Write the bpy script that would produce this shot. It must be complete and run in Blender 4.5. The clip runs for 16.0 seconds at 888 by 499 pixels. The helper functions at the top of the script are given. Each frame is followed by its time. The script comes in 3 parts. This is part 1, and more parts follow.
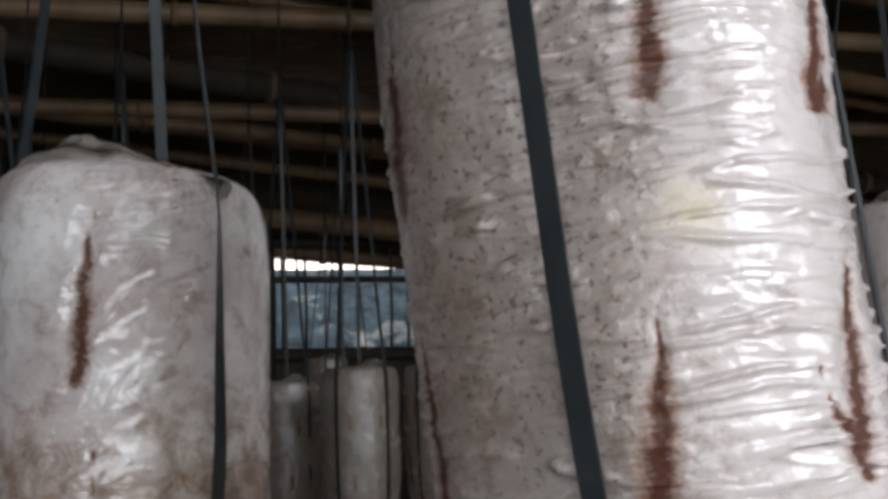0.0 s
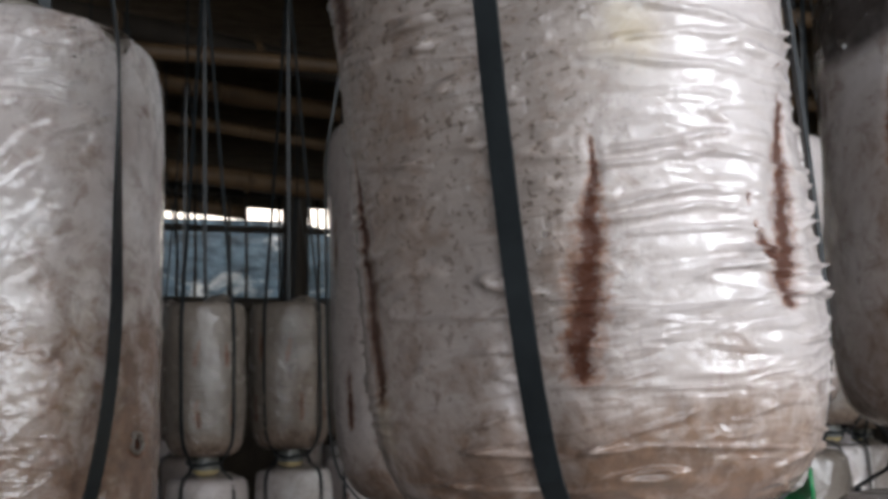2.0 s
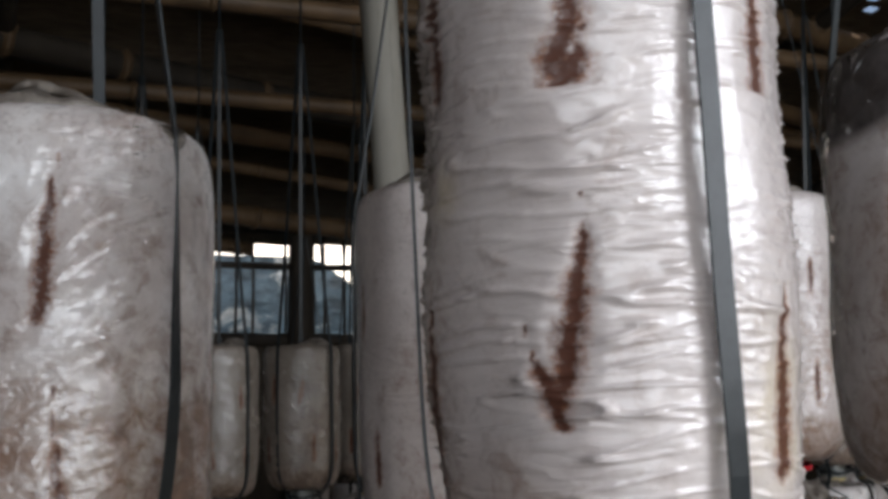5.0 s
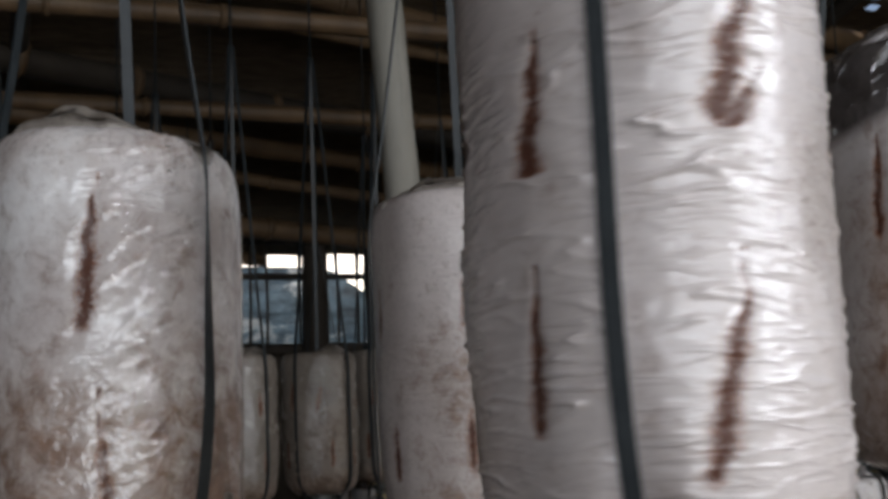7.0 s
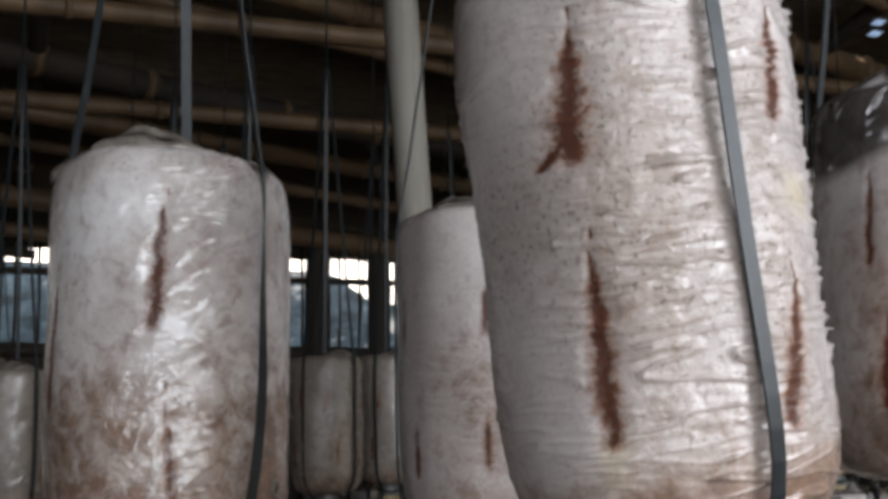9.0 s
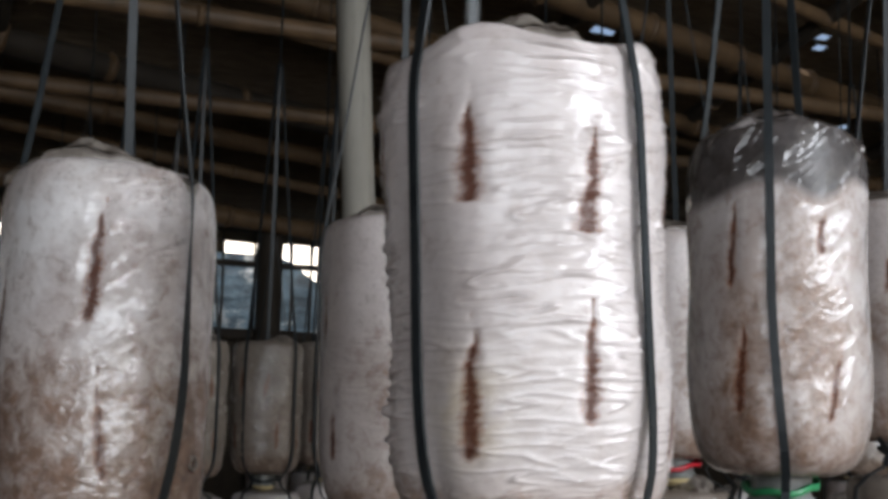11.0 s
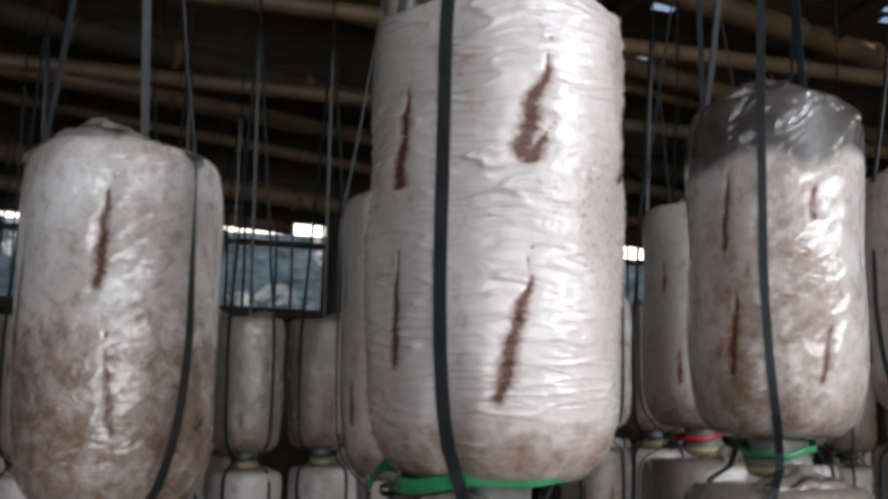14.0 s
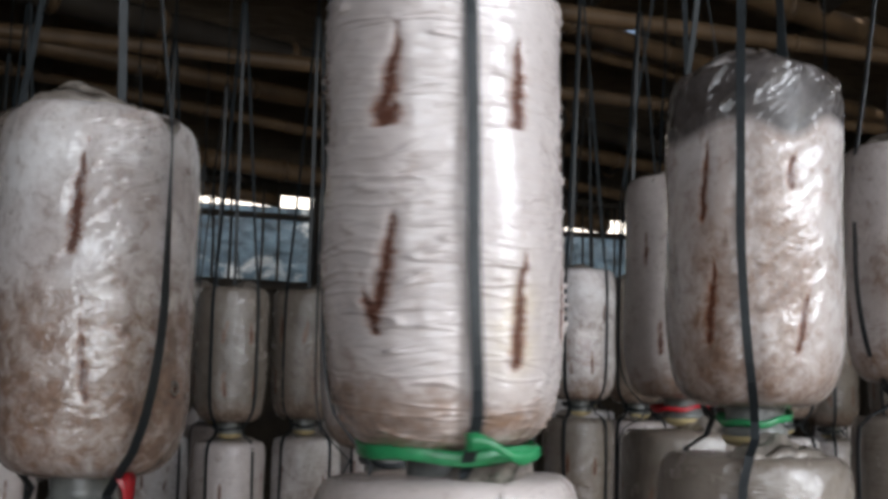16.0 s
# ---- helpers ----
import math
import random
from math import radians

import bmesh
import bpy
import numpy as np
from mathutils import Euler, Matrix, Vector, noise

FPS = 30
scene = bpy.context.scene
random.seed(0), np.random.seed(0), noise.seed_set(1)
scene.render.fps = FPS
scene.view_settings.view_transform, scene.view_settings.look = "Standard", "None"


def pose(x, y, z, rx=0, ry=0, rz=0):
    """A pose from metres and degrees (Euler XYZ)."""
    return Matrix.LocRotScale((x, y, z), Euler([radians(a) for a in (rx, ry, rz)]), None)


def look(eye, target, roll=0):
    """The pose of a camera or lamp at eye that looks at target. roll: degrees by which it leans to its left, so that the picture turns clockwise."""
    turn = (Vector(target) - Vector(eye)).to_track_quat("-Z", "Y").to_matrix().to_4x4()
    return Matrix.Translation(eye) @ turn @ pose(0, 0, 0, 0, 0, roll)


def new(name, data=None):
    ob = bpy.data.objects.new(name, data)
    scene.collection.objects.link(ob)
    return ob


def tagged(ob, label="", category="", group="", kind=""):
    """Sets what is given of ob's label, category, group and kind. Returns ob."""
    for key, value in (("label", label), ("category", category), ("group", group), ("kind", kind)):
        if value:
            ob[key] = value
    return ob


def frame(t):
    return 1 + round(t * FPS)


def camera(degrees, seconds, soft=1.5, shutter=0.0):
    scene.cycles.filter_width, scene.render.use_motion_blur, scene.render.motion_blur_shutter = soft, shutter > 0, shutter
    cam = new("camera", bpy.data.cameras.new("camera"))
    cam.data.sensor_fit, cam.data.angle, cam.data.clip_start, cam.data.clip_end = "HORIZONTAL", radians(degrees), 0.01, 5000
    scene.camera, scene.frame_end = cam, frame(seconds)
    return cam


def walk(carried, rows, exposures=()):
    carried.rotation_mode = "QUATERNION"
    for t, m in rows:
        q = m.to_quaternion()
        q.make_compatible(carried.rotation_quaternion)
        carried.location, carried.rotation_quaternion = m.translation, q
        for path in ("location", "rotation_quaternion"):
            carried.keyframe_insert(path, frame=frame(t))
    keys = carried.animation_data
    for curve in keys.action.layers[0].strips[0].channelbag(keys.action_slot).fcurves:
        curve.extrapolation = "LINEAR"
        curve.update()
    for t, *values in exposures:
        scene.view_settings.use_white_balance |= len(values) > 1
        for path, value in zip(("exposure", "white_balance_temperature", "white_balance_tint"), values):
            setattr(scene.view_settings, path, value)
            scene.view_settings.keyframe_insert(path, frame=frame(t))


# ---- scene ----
cam = camera(40.0, 16.0, 3.8, 0.6)
PATH = [
    (0, (-0.001, 0.237, 1.565), (-0.282, 2.193, 1.87), -2.1),
    (0.5, (-0.003, 0.252, 1.566), (-0.256, 2.21, 1.887), -2.1),
    (1, (-0.008, 0.263, 1.555), (-0.204, 2.229, 1.864), -1.2),
    (1.5, (-0.018, 0.253, 1.538), (-0.133, 2.23, 1.814), -2.3),
    (2, (-0.033, 0.246, 1.529), (-0.044, 2.231, 1.768), -1.3),
    (2.5, (-0.042, 0.246, 1.529), (0.007, 2.233, 1.758), -0.8),
    (3, (-0.041, 0.248, 1.54), (0.004, 2.235, 1.762), -1.2),
    (3.5, (-0.039, 0.249, 1.547), (-0.035, 2.235, 1.788), -1.4),
    (4, (-0.045, 0.253, 1.553), (-0.058, 2.236, 1.814), -1.4),
    (4.5, (-0.046, 0.231, 1.55), (-0.056, 2.212, 1.827), -1.3),
    (7, (-0.046, 0.17, 1.539), (-0.076, 2.147, 1.839), -2.7),
    (7.5, (-0.052, 0.159, 1.537), (-0.084, 2.137, 1.834), -3.1),
    (8, (-0.052, 0.156, 1.53), (-0.102, 2.135, 1.816), -2.9),
    (8.5, (-0.054, 0.139, 1.537), (-0.104, 2.119, 1.817), -1.6),
    (9, (-0.062, 0.11, 1.535), (-0.088, 2.086, 1.847), -1.0),
    (9.5, (-0.072, 0.078, 1.537), (0.016, 2.044, 1.891), -0.4),
    (12, (0.003, 0.016, 1.529), (0.013, 2.001, 1.774), 1.8),
    (12.5, (0.009, 0.016, 1.525), (-0.008, 2.002, 1.766), 1.4),
    (13, (0.013, 0.012, 1.527), (-0.037, 1.996, 1.775), 1.7),
    (13.5, (0.024, 0.003, 1.528), (-0.043, 1.984, 1.791), 0.8),
    (14, (0.021, -0.004, 1.524), (-0.068, 1.977, 1.785), 0.9),
    (14.5, (0.015, -0.007, 1.518), (-0.078, 1.977, 1.755), 1.6),
    (15, (0.022, -0.011, 1.521), (-0.07, 1.974, 1.739), 1.2),
    (15.5, (0.026, -0.005, 1.517), (-0.058, 1.98, 1.746), 1.0),
    (16, (0.028, -0.002, 1.52), (-0.042, 1.984, 1.739), 1.2),
]
walk(cam, [(t, look(eye, target, roll)) for t, eye, target, roll in PATH], [(0.0, 0.22), (1.2, 0.32), (2.2, 0.22), (3.5, 0.22), (4.7, 0.2), (7.5, 0.10), (8.5, 0.34), (9.5, 0.42), (12.0, 0.30), (16.0, 0.36)])

# ---- light ----
world = bpy.data.worlds.new("sky")
scene.world = world
world.use_nodes = True
_sky = world.node_tree.nodes.new("ShaderNodeTexSky")
_sky.sky_type, _sky.sun_disc = "NISHITA", False
_sky.dust_density, _sky.air_density = 6.0, 1.0
_sky.sun_elevation, _sky.sun_rotation = radians(48), radians(130)
world.node_tree.links.new(_sky.outputs[0], world.node_tree.nodes["Background"].inputs[0])
world.node_tree.nodes["Background"].inputs[1].default_value = 0.15

sun = new("sun", bpy.data.lights.new("sun", "SUN"))
sun.data.energy, sun.data.angle, sun.data.color = 2.5, radians(0.6), (1, 0.95, 0.88)
sun.matrix_world = look((3, -2.5, 6), (0, 0, 0))

# daylight in the open right side of the shed and in the entrance behind the camera
for place, aim, wide, high, watts in (((2.1, -0.75, 2.25), (0.0, 0.8, 1.6), 1.35, 0.95, 53), ((0.35, -2.6, 2.0), (0.0, 0.8, 1.6), 2.4, 1.5, 42)):
    lamp = new("opening_daylight", bpy.data.lights.new("opening_daylight", "AREA"))
    lamp.data.shape, lamp.data.size, lamp.data.size_y = "RECTANGLE", wide, high
    lamp.data.energy, lamp.data.color = watts, (0.90, 0.955, 1.04)
    lamp.matrix_world = look(place, aim)


# ---- materials ----
def nodes_of(name, rough=0.6, spec=0.5, metal=0.0):
    m = bpy.data.materials.new(name)
    m.use_nodes = True
    nt = m.node_tree
    b = nt.nodes["Principled BSDF"]
    b.inputs["Roughness"].default_value = rough
    b.inputs["Specular IOR Level"].default_value = spec
    b.inputs["Metallic"].default_value = metal
    return m, nt, b


def tex_noise(nt, vec, scale, detail=4.0, rough=0.6, distort=0.0):
    n = nt.nodes.new("ShaderNodeTexNoise")
    n.inputs["Scale"].default_value, n.inputs["Detail"].default_value = scale, detail
    n.inputs["Roughness"].default_value, n.inputs["Distortion"].default_value = rough, distort
    nt.links.new(vec, n.inputs["Vector"])
    return n.outputs["Fac"]


def ramp(nt, fac, lo, hi):
    r = nt.nodes.new("ShaderNodeMapRange")
    r.inputs["From Min"].default_value, r.inputs["From Max"].default_value = lo, hi
    nt.links.new(fac, r.inputs["Value"])
    return r.outputs["Result"]


def ramp_to(nt, fac, lo, hi, a, c):
    r = nt.nodes.new("ShaderNodeMapRange")
    for i, x in enumerate((lo, hi, a, c)):
        r.inputs[i + 1].default_value = x
    nt.links.new(fac, r.inputs[0])
    return r.outputs[0]


def math_node(nt, op, a, b):
    n = nt.nodes.new("ShaderNodeMath")
    n.operation = op
    for i, v in enumerate((a, b)):
        if isinstance(v, (int, float)):
            n.inputs[i].default_value = v
        else:
            nt.links.new(v, n.inputs[i])
    n.use_clamp = op in ("MULTIPLY",)
    return n.outputs[0]


def mix(nt, fac, a, b):
    n = nt.nodes.new("ShaderNodeMix")
    n.data_type = "RGBA"
    if isinstance(fac, (int, float)):
        n.inputs[0].default_value = fac
    else:
        nt.links.new(fac, n.inputs[0])
    for i, v in ((6, a), (7, b)):
        if isinstance(v, tuple):
            n.inputs[i].default_value = (*v, 1)
        else:
            nt.links.new(v, n.inputs[i])
    return n.outputs[2]


def coords(nt, scale=(1, 1, 1), offset=True):
    c = nt.nodes.new("ShaderNodeTexCoord")
    mp = nt.nodes.new("ShaderNodeMapping")
    mp.inputs["Scale"].default_value = scale
    nt.links.new(c.outputs["Object"], mp.inputs["Vector"])
    if offset:
        info = nt.nodes.new("ShaderNodeObjectInfo")
        k = nt.nodes.new("ShaderNodeVectorMath")
        k.operation = "SCALE"
        k.inputs[0].default_value = (3.1, 5.7, 4.3)
        nt.links.new(info.outputs["Random"], k.inputs["Scale"])
        nt.links.new(k.outputs[0], mp.inputs["Location"])
    return mp.outputs[0]


def attr(nt, name):
    a = nt.nodes.new("ShaderNodeAttribute")
    a.attribute_name = name
    return a.outputs["Fac"]


def bump(nt, b, height, strength, dist):
    n = nt.nodes.new("ShaderNodeBump")
    n.inputs["Strength"].default_value, n.inputs["Distance"].default_value = strength, dist
    nt.links.new(height, n.inputs["Height"])
    nt.links.new(n.outputs[0], b.inputs["Normal"])


def tex_facets(nt, v, scale):
    """Height of crumpled film: dimples that meet in sharp, slanting creases."""
    turn = nt.nodes.new("ShaderNodeMapping")
    turn.inputs["Rotation"].default_value = (0.2, -0.75, 0.0)
    nt.links.new(v, turn.inputs["Vector"])
    draw = nt.nodes.new("ShaderNodeMapping")
    draw.inputs["Scale"].default_value = (1.15, 1.0, 0.5)
    nt.links.new(turn.outputs[0], draw.inputs["Vector"])
    t = nt.nodes.new("ShaderNodeTexVoronoi")
    t.inputs["Scale"].default_value = scale
    nt.links.new(draw.outputs[0], t.inputs["Vector"])
    return math_node(nt, "MULTIPLY", t.outputs["Distance"], t.outputs["Distance"])


def mat_bag(name, pale, grey, brown, crumple=0.3, sheen=0.2, relief=0.0026, facets=0.2, ior=1.6):
    """Clear plastic film drawn tight over white mycelium, with rusty slits, brown substrate and dark specks."""
    m, nt, b = nodes_of(name, 0.45, 0.45)
    v = coords(nt)
    col = mix(nt, ramp(nt, tex_noise(nt, v, 20, 5, 0.65), 0.36, 0.64), pale, grey)
    col = mix(nt, math_node(nt, "MULTIPLY", ramp(nt, tex_noise(nt, v, 85, 5, 0.7, 0.4), 0.52, 0.74), 0.6), col, tuple(c * k for c, k in zip(grey, (0.76, 0.70, 0.67))))
    dusty = mix(nt, 0.8, col, (0.26, 0.205, 0.165))
    col = mix(nt, math_node(nt, "MULTIPLY", attr(nt, "speck"), 0.68), col, dusty)
    col = mix(nt, math_node(nt, "MULTIPLY", ramp(nt, math_node(nt, "ADD", attr(nt, "brown"), math_node(nt, "MULTIPLY", tex_noise(nt, v, 26, 4), 0.16)), 0.16, 0.46), 0.5), col, (0.34, 0.235, 0.178))
    # brown substrate seen between white threads
    veins = ramp(nt, tex_noise(nt, v, 95, 6, 0.72, 0.6), 0.36, 0.62)
    clouds = ramp(nt, tex_noise(nt, v, 52, 4, 0.65), 0.32, 0.68)
    field = math_node(nt, "ADD", attr(nt, "brown"), math_node(nt, "ADD", math_node(nt, "MULTIPLY", veins, 0.42), math_node(nt, "MULTIPLY", clouds, 0.34)))
    br = math_node(nt, "MULTIPLY", ramp(nt, field, 0.54, 1.02), 0.88)
    col = mix(nt, br, col, mix(nt, ramp(nt, tex_noise(nt, v, 150, 4, 0.7), 0.35, 0.68), brown, tuple(c * 0.5 for c in brown)))
    sp = math_node(nt, "MULTIPLY", ramp(nt, tex_noise(nt, v, 430, 3, 0.6), 0.575, 0.64), attr(nt, "speck"))
    col = mix(nt, math_node(nt, "MULTIPLY", sp, 0.7), col, (0.10, 0.066, 0.046))
    col = mix(nt, math_node(nt, "MULTIPLY", math_node(nt, "MULTIPLY", attr(nt, "cream"), 0.55), ramp(nt, tex_noise(nt, v, 90, 4), 0.3, 0.6)), col, (0.58, 0.47, 0.27))
    # rusty slits with ragged rims
    barbs = tex_noise(nt, coords(nt, (0.55, 0.55, 1.9)), 260, 4, 0.7, 0.3)
    rag = math_node(nt, "ADD", math_node(nt, "MULTIPLY", tex_noise(nt, v, 380, 5, 0.8), 1.05), math_node(nt, "MULTIPLY", barbs, 0.55))
    sl = ramp(nt, math_node(nt, "ADD", attr(nt, "slit"), rag), 1.10, 1.60)
    deep = ramp(nt, math_node(nt, "ADD", attr(nt, "slit"), math_node(nt, "MULTIPLY", tex_noise(nt, v, 330, 4, 0.7), 1.0)), 0.86, 1.28)
    col = mix(nt, math_node(nt, "MULTIPLY", sl, 0.96), col, mix(nt, deep, (0.26, 0.105, 0.048), (0.070, 0.019, 0.007)))
    col = mix(nt, attr(nt, "clear"), col, mix(nt, ramp(nt, tex_noise(nt, v, 60, 4), 0.4, 0.7), (0.026, 0.021, 0.020), (0.085, 0.074, 0.072)))
    nt.links.new(col, b.inputs["Base Color"])
    b.inputs["Coat IOR"].default_value = ior
    nt.links.new(math_node(nt, "SUBTRACT", 1.0, math_node(nt, "MULTIPLY", sl, 0.75)), b.inputs["Coat Weight"])
    nt.links.new(math_node(nt, "SUBTRACT", 0.45, math_node(nt, "MULTIPLY", sl, 0.3)), b.inputs["Specular IOR Level"])
    nt.links.new(ramp_to(nt, tex_noise(nt, v, 34, 3), 0.3, 0.75, sheen * 0.55, sheen * 1.5), b.inputs["Coat Roughness"])
    nt.links.new(ramp_to(nt, tex_noise(nt, v, 30, 3), 0.2, 0.85, 0.35, 0.7), b.inputs["Roughness"])
    # film creases run round the bag; crumples lie across it
    low = tex_noise(nt, coords(nt, (1, 1, 5.0)), 26, 2, 0.5, 0.4)
    ridge = math_node(nt, "SUBTRACT", 1.0, math_node(nt, "MULTIPLY", math_node(nt, "ABSOLUTE", math_node(nt, "SUBTRACT", low, 0.5), 0.0), 9.0))
    where = ramp(nt, tex_noise(nt, v, 22, 2), 0.46, 0.62)
    h1 = math_node(nt, "MULTIPLY", math_node(nt, "MULTIPLY", ridge, where), 0.42)
    h2 = tex_noise(nt, v, 210, 4, 0.6, 0.4)
    h3 = math_node(nt, "SUBTRACT", 0.5, math_node(nt, "ABSOLUTE", math_node(nt, "SUBTRACT", tex_noise(nt, coords(nt, (1.0, 1.0, 1.35)), 30, 2, 0.5, 1.6), 0.5), 0.0))
    base = math_node(nt, "ADD", math_node(nt, "MULTIPLY", h1, attr(nt, "crease")), math_node(nt, "MULTIPLY", h2, math_node(nt, "ADD", 0.16, math_node(nt, "MULTIPLY", attr(nt, "speck"), 0.5))))
    bump(nt, b, base, 0.6, relief * 0.6)
    film = math_node(nt, "ADD", math_node(nt, "MULTIPLY", h1, attr(nt, "crease")), math_node(nt, "ADD", math_node(nt, "MULTIPLY", h2, math_node(nt, "ADD", 0.18, math_node(nt, "MULTIPLY", attr(nt, "speck"), 0.5))), math_node(nt, "MULTIPLY", h3, crumple)))
    n = nt.nodes.new("ShaderNodeBump")
    n.inputs["Strength"].default_value, n.inputs["Distance"].default_value = 0.9, relief
    # sharp facets of crumpled film, strongest where it lies loose
    loose = math_node(nt, "ADD", math_node(nt, "MULTIPLY", attr(nt, "clear"), 0.42), math_node(nt, "MULTIPLY", math_node(nt, "ADD", 0.16, math_node(nt, "MULTIPLY", attr(nt, "crease"), 0.8)), facets))
    crisp = math_node(nt, "MULTIPLY", math_node(nt, "ADD", math_node(nt, "MULTIPLY", tex_facets(nt, v, 62), 0.6), math_node(nt, "MULTIPLY", tex_facets(nt, v, 110), 0.2)), loose)
    nt.links.new(film, n.inputs["Height"])
    c = nt.nodes.new("ShaderNodeBump")
    c.inputs["Strength"].default_value, c.inputs["Distance"].default_value = 1.0, 0.030
    nt.links.new(crisp, c.inputs["Height"])
    nt.links.new(n.outputs[0], c.inputs["Normal"])
    nt.links.new(c.outputs[0], b.inputs["Coat Normal"])
    return m


def mat_plain(name, a, c, scale, rough=0.5, spec=0.5, relief=0.2, dist=0.002, stretch=(1, 1, 1), coat=0.0):
    m, nt, b = nodes_of(name, rough, spec)
    v = coords(nt, stretch)
    f = tex_noise(nt, v, scale, 6, 0.65)
    g = tex_noise(nt, v, scale * 7, 3, 0.6)
    col = mix(nt, ramp(nt, f, 0.33, 0.68), a, c)
    col = mix(nt, math_node(nt, "MULTIPLY", ramp(nt, g, 0.55, 0.75), 0.5), col, tuple(x * 0.5 for x in a))
    nt.links.new(col, b.inputs["Base Color"])
    b.inputs["Coat Weight"].default_value = coat
    bump(nt, b, math_node(nt, "ADD", f, math_node(nt, "MULTIPLY", g, 0.4)), relief, dist)
    return m


PALE = mat_bag("film_over_white_mycelium", (0.60, 0.545, 0.53), (0.50, 0.445, 0.43), (0.24, 0.135, 0.082), 0.5, 0.19, 0.0030, 0.07)
MOTTLED = mat_bag("film_over_mottled_mycelium", (0.80, 0.785, 0.785), (0.52, 0.465, 0.45), (0.215, 0.112, 0.064), 0.5, 0.060, 0.0036, 0.42, 1.85)
CAPPED = mat_bag("film_over_browned_mycelium", (0.56, 0.53, 0.525), (0.39, 0.335, 0.315), (0.20, 0.105, 0.060), 0.4, 0.10, 0.0030, 0.5, 1.55)
# darker copy of the film: the back rows' shade is put into its colour
SHADED = mat_bag("film_over_shaded_mycelium", (0.19, 0.165, 0.14), (0.125, 0.105, 0.085), (0.105, 0.066, 0.042), 0.3, 0.22, 0.0026, 0.2)
STRAP = mat_plain("black_plastic_strapping", (0.010, 0.013, 0.015), (0.020, 0.025, 0.028), 60, 0.42, 0.35, 0.25, 0.0006)
GREEN = mat_plain("green_plastic_cord", (0.012, 0.15, 0.05), (0.03, 0.26, 0.10), 90, 0.35, 0.5, 0.3, 0.001)
RED = mat_plain("red_plastic_tape", (0.45, 0.012, 0.02), (0.30, 0.01, 0.02), 70, 0.3, 0.5, 0.3, 0.001)
COLLAR = mat_plain("cloudy_plastic_collar", (0.17, 0.175, 0.165), (0.10, 0.105, 0.10), 70, 0.3, 0.5, 0.15, 0.001)
PAPER = mat_plain("yellowed_paper_plug", (0.50, 0.40, 0.20), (0.36, 0.29, 0.17), 60, 0.8, 0.2, 0.4, 0.002)
FOLD = mat_plain("dusty_plastic_fold", (0.27, 0.24, 0.21), (0.10, 0.082, 0.068), 70, 0.3, 0.5, 0.5, 0.003, coat=0.5)
DARK_FOLD = mat_plain("smoky_plastic_fold", (0.16, 0.14, 0.135), (0.07, 0.06, 0.055), 60, 0.2, 0.5, 0.5, 0.003, coat=0.6)
BAMBOO = mat_plain("aged_bamboo", (0.160, 0.098, 0.050), (0.066, 0.041, 0.022), 9, 0.55, 0.4, 0.3, 0.004, (1, 1, 0.15))
POST = mat_plain("grey_weathered_pole", (0.30, 0.285, 0.25), (0.21, 0.195, 0.165), 14, 0.7, 0.3, 0.3, 0.003, (1, 1, 0.15))
DARK_WOOD = mat_plain("sooty_timber", (0.048, 0.038, 0.028), (0.022, 0.017, 0.013), 8, 0.75, 0.3, 0.4, 0.004, (1, 1, 0.2))
THATCH = mat_plain("dry_palm_thatch", (0.19, 0.142, 0.096), (0.085, 0.064, 0.044), 14, 0.9, 0.1, 0.9, 0.03, (1, 6, 1))
EARTH = mat_plain("damp_trodden_earth", (0.085, 0.066, 0.048), (0.045, 0.036, 0.028), 5, 0.85, 0.2, 0.6, 0.02)
WALLMAT = mat_plain("dark_woven_wall", (0.060, 0.048, 0.036), (0.032, 0.027, 0.022), 11, 0.85, 0.2, 0.6, 0.01)


def mat_sheet():
    """Old plastic sheeting: dark blue, bleached white in uneven patches."""
    m, nt, b = nodes_of("bleached_blue_sheet", 0.45, 0.4)
    v = coords(nt, (1, 1, 1.8), False)
    patch = ramp(nt, tex_noise(nt, v, 3.3, 5, 0.6, 0.5), 0.55, 0.66)
    col = mix(nt, ramp(nt, tex_noise(nt, v, 9, 3), 0.35, 0.65), (0.020, 0.036, 0.052), (0.075, 0.125, 0.17))
    col = mix(nt, patch, col, (0.52, 0.55, 0.57))
    nt.links.new(col, b.inputs["Base Color"])
    bump(nt, b, tex_noise(nt, v, 14, 4), 0.4, 0.03)
    return m


BLUE = mat_sheet()
LEAF = mat_plain("yard_ground", (0.20, 0.17, 0.12), (0.10, 0.11, 0.06), 2, 0.9, 0.2, 0.5, 0.05)


# ---- plan ----
SHED = pose(0, 0, 0, 0, 0, 21.8)   # the shed stands turned against the camera's way
BACK = 4.6                       # back wall, in the shed's own directions
LEFT, RIGHT, FRONT = -4.2, 4.6, -3.4


def roof_z(y):
    return 2.31 + (BACK - y) * 0.22 if y > -0.2 else 2.31 + (BACK + 0.2) * 0.22 + (y + 0.2) * 0.22


# ---- building blocks ----
def mesh_of(name, verts, faces, material, smooth=True):
    me = bpy.data.meshes.new(name)
    me.from_pydata(verts, [], faces)
    me.materials.append(material)
    me.update()
    if smooth:
        me.polygons.foreach_set("use_smooth", [True] * len(me.polygons))
    return me


def part(name, me, parent, label=""):
    if isinstance(me, bmesh.types.BMesh):
        raise TypeError("finish the bmesh first")
    ob = new(name, me)
    ob.parent = parent
    if label:
        ob["label"] = label
    return ob


def empty(name, m, label, category, group="", kind=""):
    e = new(name)
    e.empty_display_size = 0.02
    e.matrix_world = m
    return tagged(e, label, category, group, kind)


